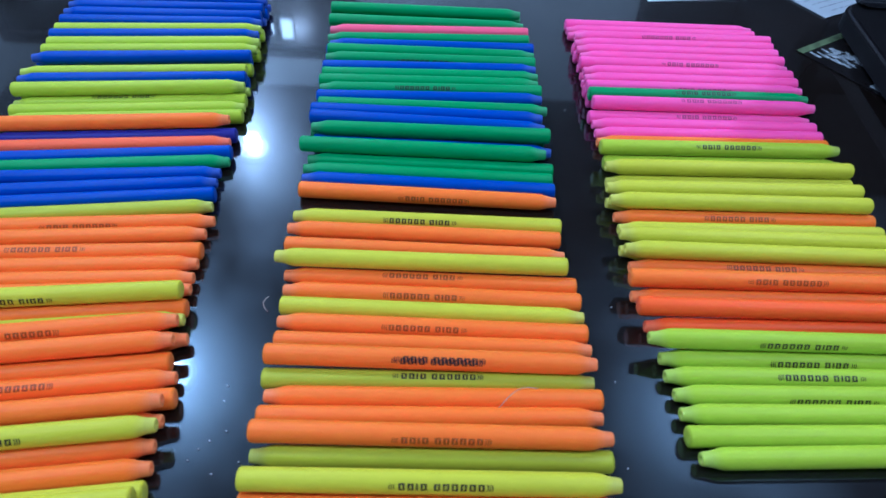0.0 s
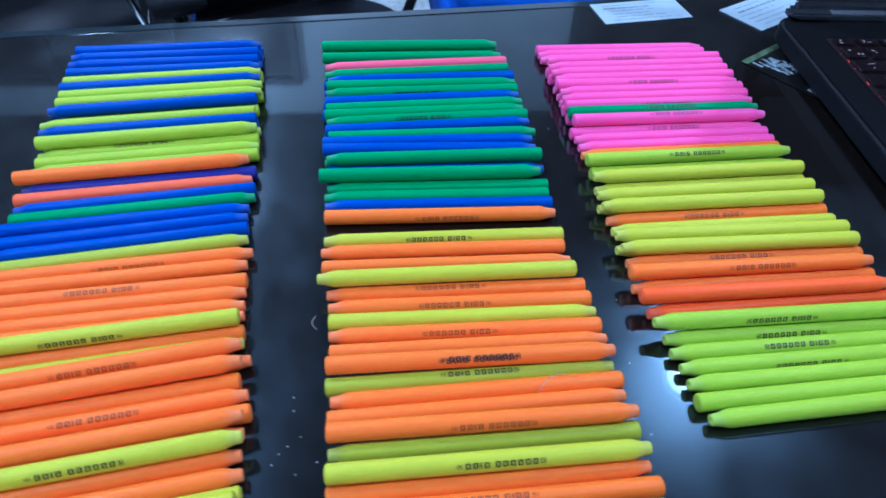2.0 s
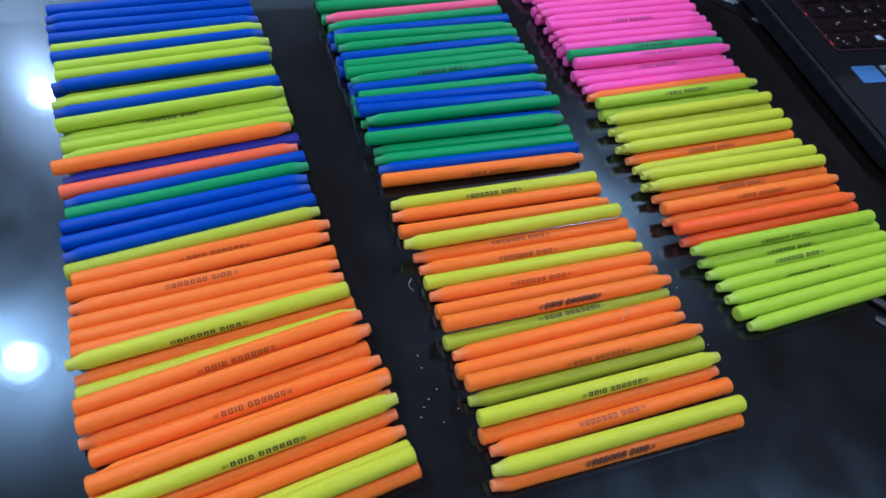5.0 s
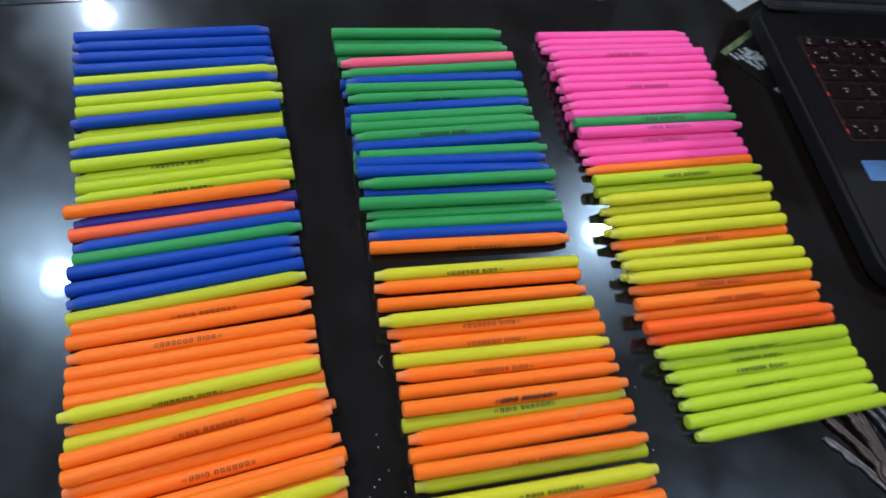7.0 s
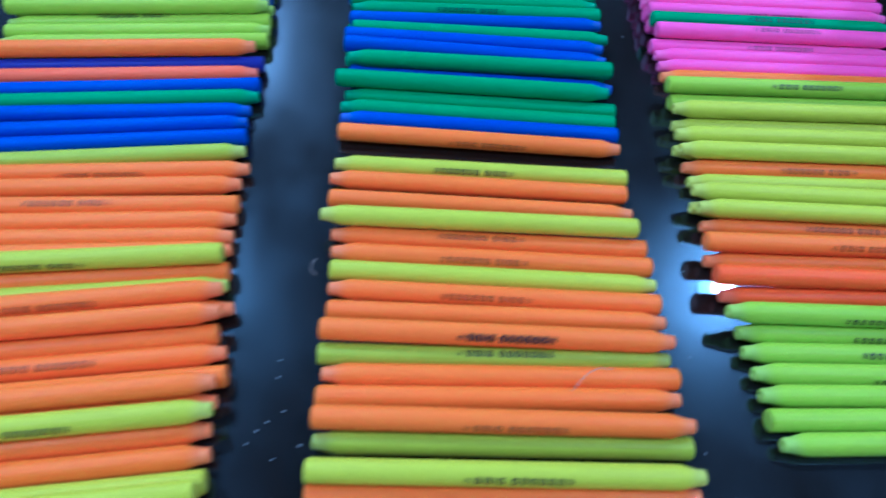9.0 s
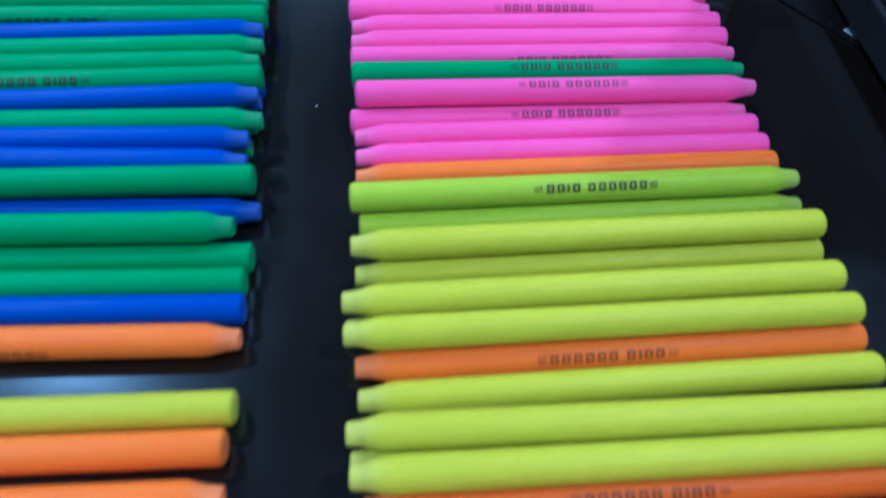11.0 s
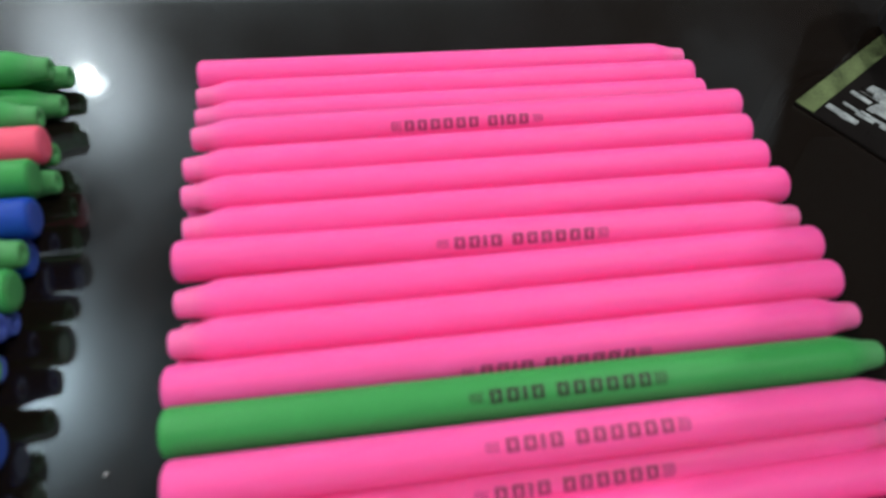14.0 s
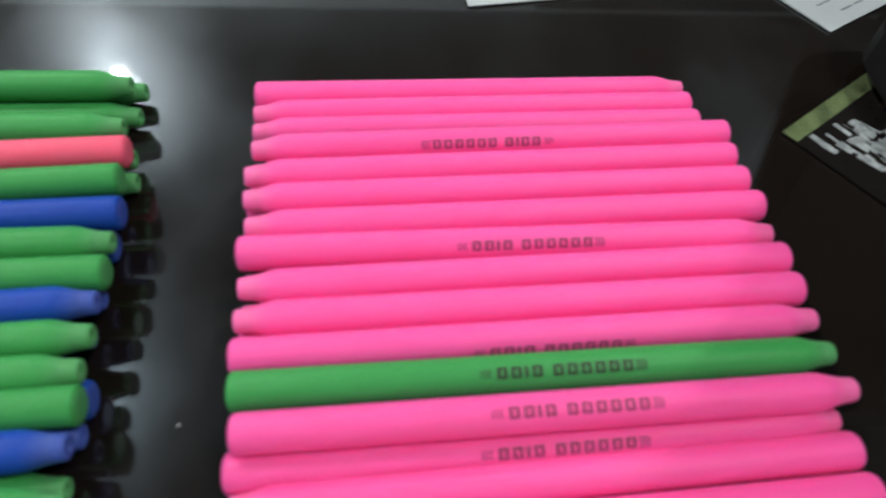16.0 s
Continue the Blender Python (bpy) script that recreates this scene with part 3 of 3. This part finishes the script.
RIGHT_C = (
    ("y", 0.2416, -0.0148, 2.9, 0, 0, -1, 0),
    ("y", 0.2396, -0.0276, 1.7, 1, 0, -1, 0),
    ("y", 0.2408, -0.0376, 1.8, 1, 0, -1, 0),
    ("o", 0.2436, -0.0426, 2.0, 0, 0, 25, 0),
    ("o", 0.2407, -0.0559, 2.5, 1, 1, 50, 0),
    ("o", 0.2419, -0.0609, 2.9, 0, -1, -1, 0),
    ("r", 0.2421, -0.0732, 2.4, 1, 1, -1, 0),
    ("r", 0.2456, -0.0783, 3.2, 0, 0, -1, 0),
    ("l", 0.2438, -0.0912, 2.4, 1, 0, 68, 0),
    ("l", 0.2494, -0.0962, 2.8, 0, 0, 55, 0),
    ("l", 0.2501, -0.1049, 3.1, 0, 0, 32, 0),
    ("l", 0.2524, -0.1137, 3.4, 0, 0, 66, 0),
)
RIGHT_D = (
    ("l", 0.2533, -0.1225, 3.7, 0, 0, -1, 0),
    ("l", 0.2542, -0.1319, 4.2, 0, 1, -1, 0),
    ("l", 0.2574, -0.1406, 4.8, 0, 0, -1, 0),
)
lay(RIGHT_A + RIGHT_B + RIGHT_C + RIGHT_D, "pink, yellow and lime row of pens")
RIGHT_UNDER = (
    ("p", 0.2326, 0.1702, 3.0),
    ("p", 0.2327, 0.1596, 3.0),
    ("p", 0.2338, 0.1430, 1.8),
    ("p", 0.2346, 0.1337, 2.8),
    ("p", 0.2350, 0.1245, 2.6),
    ("p", 0.2354, 0.1152, 2.7),
    ("p", 0.2366, 0.1046, 2.7),
    ("y", 0.2376, 0.0054, 2.8),
    ("y", 0.2404, -0.0320, 1.8),
)
lay_under(RIGHT_UNDER, "pink, yellow and lime row of pens")


# ---- the laptop ----
def laptop():
    lap = root("laptop", pose(0.360, -0.062, 0, 0, 0, -2.0), "open black laptop with a red-lit keyboard on the table", "laptop")
    W, D, T = 0.385, 0.300, 0.0215
    part("base", slab(rounded(W, D, 0.024), 0.006, T, 0.003, 3), BLACK_PLASTIC, lap, "matt black lower case with palm rest")
    part("underside", slab([(x + 0.008, y + 0.008) for x, y in rounded(W - 0.016, D - 0.016, 0.020)], 0.002, 0.0058), BLACK_PLASTIC, lap)
    for x, y in ((0.03, 0.03), (W - 0.03, 0.03), (0.03, D - 0.03), (W - 0.03, D - 0.03)):
        part("foot", lathe([(0.0, 0.008), (0.002, 0.007)], 12, cap_start=True, cap_end=True), BLACK_PLASTIC, lap).matrix_basis = pose(x, y, 0.002, 0, 90, 0)
    kx, ky, kw, kd = 0.0255, 0.130, 0.335, 0.1215
    well = part("keyboard_well", slab([(x + kx, y + ky) for x, y in rounded(kw, kd, 0.004)], T + 0.0004, T + 0.0010), KEYWELL, lap)
    for y, ln in ((0.010, 0.0050), (0.0195, 0.0012), (0.033, 0.0009), (0.051, 0.0046), (0.072, 0.0011), (0.083, 0.0034), (0.096, 0.0010)):
        part("backlight_strip", box(0.0007, ln, 0.0006, (kx + 0.0016, ky + y, T + 0.0014), 0.0002), RED_GLOW, well, "faint red glow beside the keys")
    # rows from the front: the widths of the first keys, the width of the rest, depth
    rows = (((0.0165, 0.0165, 0.0165, 0.0165, 0.098), 0.0165, 0.0185), ((0.0400,), 0.0165, 0.0185), ((0.0310,), 0.0165, 0.0185), ((0.0260,), 0.0165, 0.0185), ((0.0165,), 0.0165, 0.0185), ((0.0165,), 0.0165, 0.0110))
    caps, legends = {}, [mesh_from("legend", box(w, d, 0.0002, (0, 0, 0.0021)), LEGEND) for w, d in ((0.0018, 0.0022), (0.0024, 0.0016), (0.0050, 0.0010), (0.0014, 0.0014), (0.0010, 0.0026), (0.0022, 0.0008))]
    pick = random.Random(12)
    y = ky + 0.0022
    for r, (first, usual, deep) in enumerate(rows):
        x, n = kx + 0.0035, 0
        while True:
            w = first[n] if n < len(first) else usual
            if x + w > kx + kw - 0.002:
                break
            if (w, deep) not in caps:
                caps[w, deep] = mesh_from("keycap", box(w, deep, 0.0020, (0, 0, 0.0010), 0.0009, 2), KEYCAP)
            share("keycap", caps[w, deep], well, pose(x + w / 2, y + deep / 2, T + 0.0010))
            if w < 0.05:
                mark = legends[2] if w > 0.02 else legends[pick.choice((0, 1, 3))]
                share("legend", mark, lap, pose(x + w / 2 + (0 if w > 0.02 else -0.003), y + deep * 0.62, T + 0.0010))
                for _ in range(pick.choice((1, 2, 2, 3)) if w < 0.02 else 1):
                    share("legend", legends[pick.choice((0, 1, 3, 4, 5))], lap, pose(x + w / 2 + pick.uniform(-0.005, 0.0055), y + deep * pick.uniform(0.18, 0.5), T + 0.0010, 0, 0, pick.choice((0, 0, 90))))
            x += w + 0.0024
            n += 1
        y += deep + 0.0026
    part("legend", box(0.0058, 0.0058, 0.0003, (kx + 0.0035 + 2 * 0.0189 + 0.008, ky + 0.0120, T + 0.00315)), PAPER, lap, "white mark on a key")
    part("sticker", slab([(x + 0.026, y + 0.091) for x, y in rounded(0.023, 0.020, 0.0015, 2)], T + 0.0001, T + 0.0005), BLUE_FOIL, lap, "blue foil sticker")
    part("sticker", slab([(x + 0.053, y + 0.094) for x, y in rounded(0.026, 0.016, 0.0015, 2)], T + 0.0001, T + 0.0005), SILVER_FOIL, lap, "silver and dark foil sticker")
    for i, (sx, sy, sw, sd) in enumerate(((0.056, 0.1045, 0.009, 0.0030), (0.0665, 0.0975, 0.011, 0.0042), (0.0575, 0.0985, 0.004, 0.0060))):
        part("print_bar", box(sw, sd, 0.0002, (sx + sw / 2, sy, T + 0.00062)), SCREEN, lap, "dark print on a sticker")
    part("touchpad", slab([(x + 0.115, y + 0.022) for x, y in rounded(0.11, 0.075, 0.004, 3)], T + 0.0001, T + 0.0004), BLACK_GLOSS, lap)
    part("hinge_bar", box(W - 0.02, 0.020, 0.016, (W / 2, D - 0.006, T + 0.003), 0.006, 3), HINGE_GREY, lap, "dark grey metal hinge bar")
    part("hinge_cap", box(0.036, 0.012, 0.004, (0.026, D - 0.013, T + 0.0055), 0.0015, 2), HINGE_GREY, lap, "grey metal hinge cover")
    lid = part("lid", slab([(x, y) for x, y in rounded(W, 0.255, 0.014)], -0.010, 0.0, 0.002), BLACK_PLASTIC, lap, "black screen lid standing open")
    lid.matrix_basis = pose(0, D + 0.004, T + 0.010, 100, 0, 0)
    part("screen", slab([(x + 0.020, y + 0.030) for x, y in rounded(W - 0.040, 0.205, 0.003)], 0.0002, 0.0008), SCREEN, lid, "dark screen")
    part("bright_line", box(W * 0.62, 0.0014, 0.0012, (W * 0.62, 0.0055, 0.0008), 0.0004), CHROME, lid, "thin bright line under the screen")
    part("bezel_trim", box(W - 0.02, 0.012, 0.002, (W / 2, 0.012, 0.0012), 0.0008), BLACK_GLOSS, lid)


laptop()


# ---- papers and leaflet ----
def card(name, m, w, d, lines, label, seed):
    c = root(name, m, label, "card")
    part("sheet", slab([(0, 0), (w, 0), (w, d), (0, d)], 0.0004, 0.0010), PAPER, c)
    rnd = random.Random(seed)
    for i in range(lines):
        y = d * (0.86 - 0.72 * i / max(1, lines - 1))
        x = w * rnd.uniform(0.08, 0.2)
        end = w * rnd.uniform(0.55, 0.92)
        thick = 0.0024 if i == 1 else 0.0009
        while x < end:
            s = rnd.uniform(0.004, 0.013)
            part("print_bar", box(min(s, end - x + 0.002), thick, 0.0001, (x + s / 2, y, 0.00107)), PAPER_INK, c)
            x += s + 0.0016
    return c


card("printed_card", pose(0.2325, 0.2580, 0, 0, 0, 9.6), 0.0860, 0.0400, 6, "white printed card lying at the table's far edge", 3)
card("printed_card", pose(0.3720, 0.2455, 0, 0, 0, 31.0), 0.083, 0.048, 6, "white printed card half under the laptop hinge", 5)

leaf = root("leaflet", pose(0.3318, 0.1905, 0, 0, 0, 35.0), "glossy black leaflet with a green band beside the laptop", "leaflet")
part("sheet", slab([(0, -0.105), (0.070, -0.105), (0.070, 0), (0, 0)], 0.0004, 0.0009), LEAFLET, leaf)
part("band", slab([(0, -0.0060), (0.070, -0.0060), (0.070, 0), (0, 0)], 0.0010, 0.0012), LEAF_GREEN, leaf, "mottled green band along one edge")
rnd = random.Random(21)
for i in range(75):
    v = -0.011 - 0.027 * rnd.random()
    u = 0.004 + 0.021 * rnd.random() + 0.45 * (-0.010 - v)
    patch = part("print_patch", box(rnd.uniform(0.0010, 0.0030), rnd.uniform(0.0030, 0.0100), 0.0001, (0, 0, 0)), LEAF_WHITE if i % 5 else LEAFLET, leaf)
    patch.matrix_basis = pose(u, v, 0.00097 + i * 0.000002, 0, 0, rnd.uniform(-14, 14))
part("print_patch", slab([(0.0033, -0.0583), (0.0031, -0.0708), (0.0124, -0.0584)], 0.00096, 0.00108), LEAF_WHITE, leaf, "pale triangular print")
for u, v, w, d in ((0.052, -0.018, 0.022, 0.012), (0.045, -0.030, 0.016, 0.009), (0.030, -0.070, 0.020, 0.006)):
    part("print_patch", box(w, d, 0.0001, (u, v, 0.00095)), LEAF_BROWN, leaf, "brownish print")


# ---- bunch of keys ----
def door_key(m, metal, length, seed, label, half=0.0030):
    rnd = random.Random(seed)
    k = root("key", m, label, "key", "bunch of keys")
    top, low, x = [], [], 0.0
    n = 14
    for i in range(n + 1):
        x = length * i / n
        h = half * min(1.0, 0.45 + i * 0.4)
        top.append((x, h))
        low.append((x, -h + (rnd.uniform(0, 0.8 * half) if 1 < i < 10 else 0)))
    part("blade", slab(low + top[::-1], -0.0009, 0.0009, 0.0003, 1), metal, k, smooth=False)
    part("groove", box(length * 0.8, 0.0005, 0.0002, (length * 0.45, 0.0006, 0.0009)), HOLE, k)
    bow = [(length + 0.010 + 0.0105 * math.cos(a) * (1.0 + 0.18 * math.cos(2 * a)), 0.0088 * math.sin(a) * (1.0 - 0.12 * math.cos(4 * a))) for a in [2 * math.pi * i / 28 for i in range(28)]]
    part("bow", slab(bow, -0.0012, 0.0012, 0.0004, 1), metal, k)
    return k


for i, (x, y, a, kind, ln) in enumerate(((0.2690, -0.1565, -50, 0, 0.060), (0.2745, -0.1440, -55, 1, 0.040), (0.2900, -0.1420, -72, 1, 0.036), (0.3000, -0.1425, -82, 1, 0.036),
                                         (0.3065, -0.1400, -66, 0, 0.044), (0.3130, -0.1390, -70, 0, 0.042))):
    door_key(pose(x + 0.006, y + 0.002, 0.0014 + 0.0016 * (i % 3), 0, 0, a), KEY_BRASS if kind else KEY_STEEL, ln, 40 + i, ("dull brass" if kind else "worn steel") + " key in a fanned bunch on the table", 0.0030 if i < 4 else 0.0019)
ringpts = [(0.322 + 0.014 * math.cos(a), -0.205 + 0.014 * math.sin(a), 0.0068 + 0.001 * math.sin(3 * a)) for a in [2 * math.pi * i / 28 for i in range(29)]]
key_ring = root("key_ring", pose(0, 0, 0), "steel split ring holding the keys", "key ring", "bunch of keys")
part("wire", tube(ringpts, 0.0011, 8), KEY_STEEL, key_ring, smooth=True)


# ---- loose fibres ----
def fibre(points, label):
    f = root("fibre", pose(0, 0, 0), label, "fibre")
    part("strand", tube(points, 0.00016, 5), FLUFF, f, smooth=True)


fibre([(0.1080 + 0.016 * s, -0.1330 + 0.010 * s + 0.003 * math.sin(3.4 * s), 0.0104 + 0.0022 * math.sin(2.4 * s)) for s in [i / 12 for i in range(13)]], "thin pale plastic shaving lying on orange pens")
fibre([(0.0015 - 0.0025 * math.sin(3.1 * s), -0.084 + 0.006 * s, 0.0010 + 0.004 * s) for s in [i / 10 for i in range(11)]], "thin pale plastic shaving at a pen's end")


# tiny pale glossy specks lying on the table glass
SPECK = mat("pale_speck", (0.5, 0.53, 0.55), 0.15, vary=0.2, scale=500)
crumb = bmesh.new()
bmesh.ops.create_icosphere(crumb, subdivisions=1, radius=0.00042)
bmesh.ops.scale(crumb, vec=(1.4, 0.8, 0.55), verts=crumb.verts)
crumb_mesh = mesh_from("crumb", crumb, SPECK, True)
for x, y in ((-0.0061, -0.1244), (-0.0055, -0.1317), (-0.0008, -0.1452), (-0.0015, -0.1635), (-0.0123, -0.1586), (0.0074, -0.1579), (-0.0063, -0.1498), (-0.0096, -0.1535), (0.1632, -0.0682), (0.1597, -0.1104), (0.1529, 0.0956), (0.1596, -0.1503)):
    tagged(share("glass_speck", crumb_mesh, None, pose(x, y, 0.0004, 0, 0, 400 * x)), "tiny pale speck on the table glass", "crumb", "crumbs on the glass")


# ---- chairs behind the table ----
def cushion(w, d, h, r, bulge):
    bm = slab([(x - w / 2, y - d / 2) for x, y in rounded(w, d, r, 8)], -h / 2, h / 2, min(h * 0.42, 0.03), 4)
    for v in bm.verts:
        if v.co.z > 0:
            v.co.z += bulge * max(0.0, 1 - (v.co.x / (w / 2)) ** 2) * max(0.0, 1 - (v.co.y / (d / 2)) ** 2)
    return bm


def arm_chair(m):
    c = root("office_chair", m, "black leatherette office chair with curved armrests and chrome posts", "chair", "black office chairs")
    part("seat", cushion(0.46, 0.48, 0.09, 0.16, 0.02), CHAIR_BLACK, c, smooth=True).matrix_basis = pose(0, 0, 0.405)
    part("backrest", cushion(0.48, 0.55, 0.08, 0.14, 0.02), CHAIR_BLACK, c, smooth=True).matrix_basis = pose(0, 0.31, 0.70, 82, 0, 0)
    for s in (-1, 1):
        pts = [(s * 0.21, -0.135 + 0.305 * i / 10, 0.630 + 0.03 * math.sin(math.pi * i / 10)) for i in range(11)]
        pad = tube([(0, p[1], p[2] - 0.66) for p in pts], 0.020, 14)
        bmesh.ops.scale(pad, vec=(1.75, 1.0, 0.62), verts=pad.verts)
        part("armrest", pad, ARM_BLACK, c, "curved black armrest pad", True).matrix_basis = pose(s * 0.222, 0, 0.66)
        if s < 0:
            part("arm_rail", tube([(s * 0.262, 0.19, 0.600), (s * 0.262, -0.05, 0.606), (s * 0.255, -0.14, 0.590), (s * 0.235, -0.160, 0.535)], 0.005, 10), CHROME, c, "chrome rail under the armrest", True)
            part("arm_panel", box(0.022, 0.36, 0.24, (s * 0.215, 0.06, 0.50), 0.008), CHAIR_BLACK, c)
            part("arm_post", tube([(-0.21, -0.10, 0.62), (-0.225, -0.12, 0.50), (-0.17, -0.10, 0.385)], 0.011, 10), CHROME, c, smooth=True)
            part("arm_post", tube([(-0.21, 0.13, 0.63), (-0.225, 0.14, 0.50), (-0.17, 0.12, 0.385)], 0.011, 10), CHROME, c, smooth=True)
        else:
            part("arm_post", tube([(0.235, 0.00, 0.635), (0.185, 0.01, 0.50), (0.13, 0.02, 0.385)], 0.009, 10), ARM_BLACK, c, "black arm post", True)
    part("column", tube([(0, 0, 0.09), (0, 0, 0.39)], 0.028, 14), CHROME, c, smooth=True)
    for i in range(5):
        a = 2 * math.pi * i / 5
        part("foot", tube([(0, 0, 0.10), (0.15 * math.cos(a), 0.15 * math.sin(a), 0.085), (0.29 * math.cos(a), 0.29 * math.sin(a), 0.06)], 0.018, 8), ARM_BLACK, c, smooth=True)
        part("castor", tube([(0.29 * math.cos(a), 0.29 * math.sin(a) - 0.015, 0.0275), (0.29 * math.cos(a), 0.29 * math.sin(a) + 0.015, 0.0275)], 0.0272, 12), ARM_BLACK, c, smooth=True)


def side_chair(m, label, fabric):
    c = root("visitor_chair", m, label, "chair", "blue visitor chairs")
    part("seat", cushion(0.47, 0.46, 0.15, 0.05, 0.012), fabric, c, smooth=True).matrix_basis = pose(0, 0, 0.38)
    part("backrest", cushion(0.46, 0.34, 0.05, 0.05, 0.012), fabric, c, smooth=True).matrix_basis = pose(0, 0.27, 0.72, 80, 0, 0)
    for sx in (-0.21, 0.21):
        part("leg", tube([(sx, -0.20, 0.0), (sx * 0.8, -0.13, 0.305)], 0.012, 10), ARM_BLACK, c, smooth=True)
        part("leg", tube([(sx * 0.8, 0.23, 0.0), (sx * 0.8, 0.17, 0.305), (sx * 0.8, 0.25, 0.62)], 0.012, 10), ARM_BLACK, c, smooth=True)


arm_chair(pose(-0.095, 0.745, FLOOR_Z, 0, 0, 28))
arm_chair(pose(-0.65, 0.93, FLOOR_Z, 0, 0, 40))
side_chair(pose(0.36, 1.16, FLOOR_Z, 0, 0, 3), "blue fabric visitor chair with black legs behind the table", CHAIR_BLUE)
side_chair(pose(0.07, 1.56, FLOOR_Z, 0, 0, 8), "blue fabric visitor chair standing further back, shade put into its colour", CHAIR_BLUE_SHADED)

# ---- floor tiles ----
tile_mesh = mesh_from("tile", box(0.596, 0.596, 0.006, (0, 0, -0.003), 0.0015, 1), TILE)
nx, ny = int((X1 - X0) / 0.6) + 1, int((Y1 - Y0) / 0.6) + 1
for i in range(nx):
    for j in range(ny):
        tx, ty = X0 + 0.3 + 0.6 * i, Y0 + 0.3 + 0.6 * j
        if tx < X1 - 0.2 and ty < Y1 - 0.2:
            share("tile", tile_mesh, floor, pose(tx, ty, FLOOR_Z))
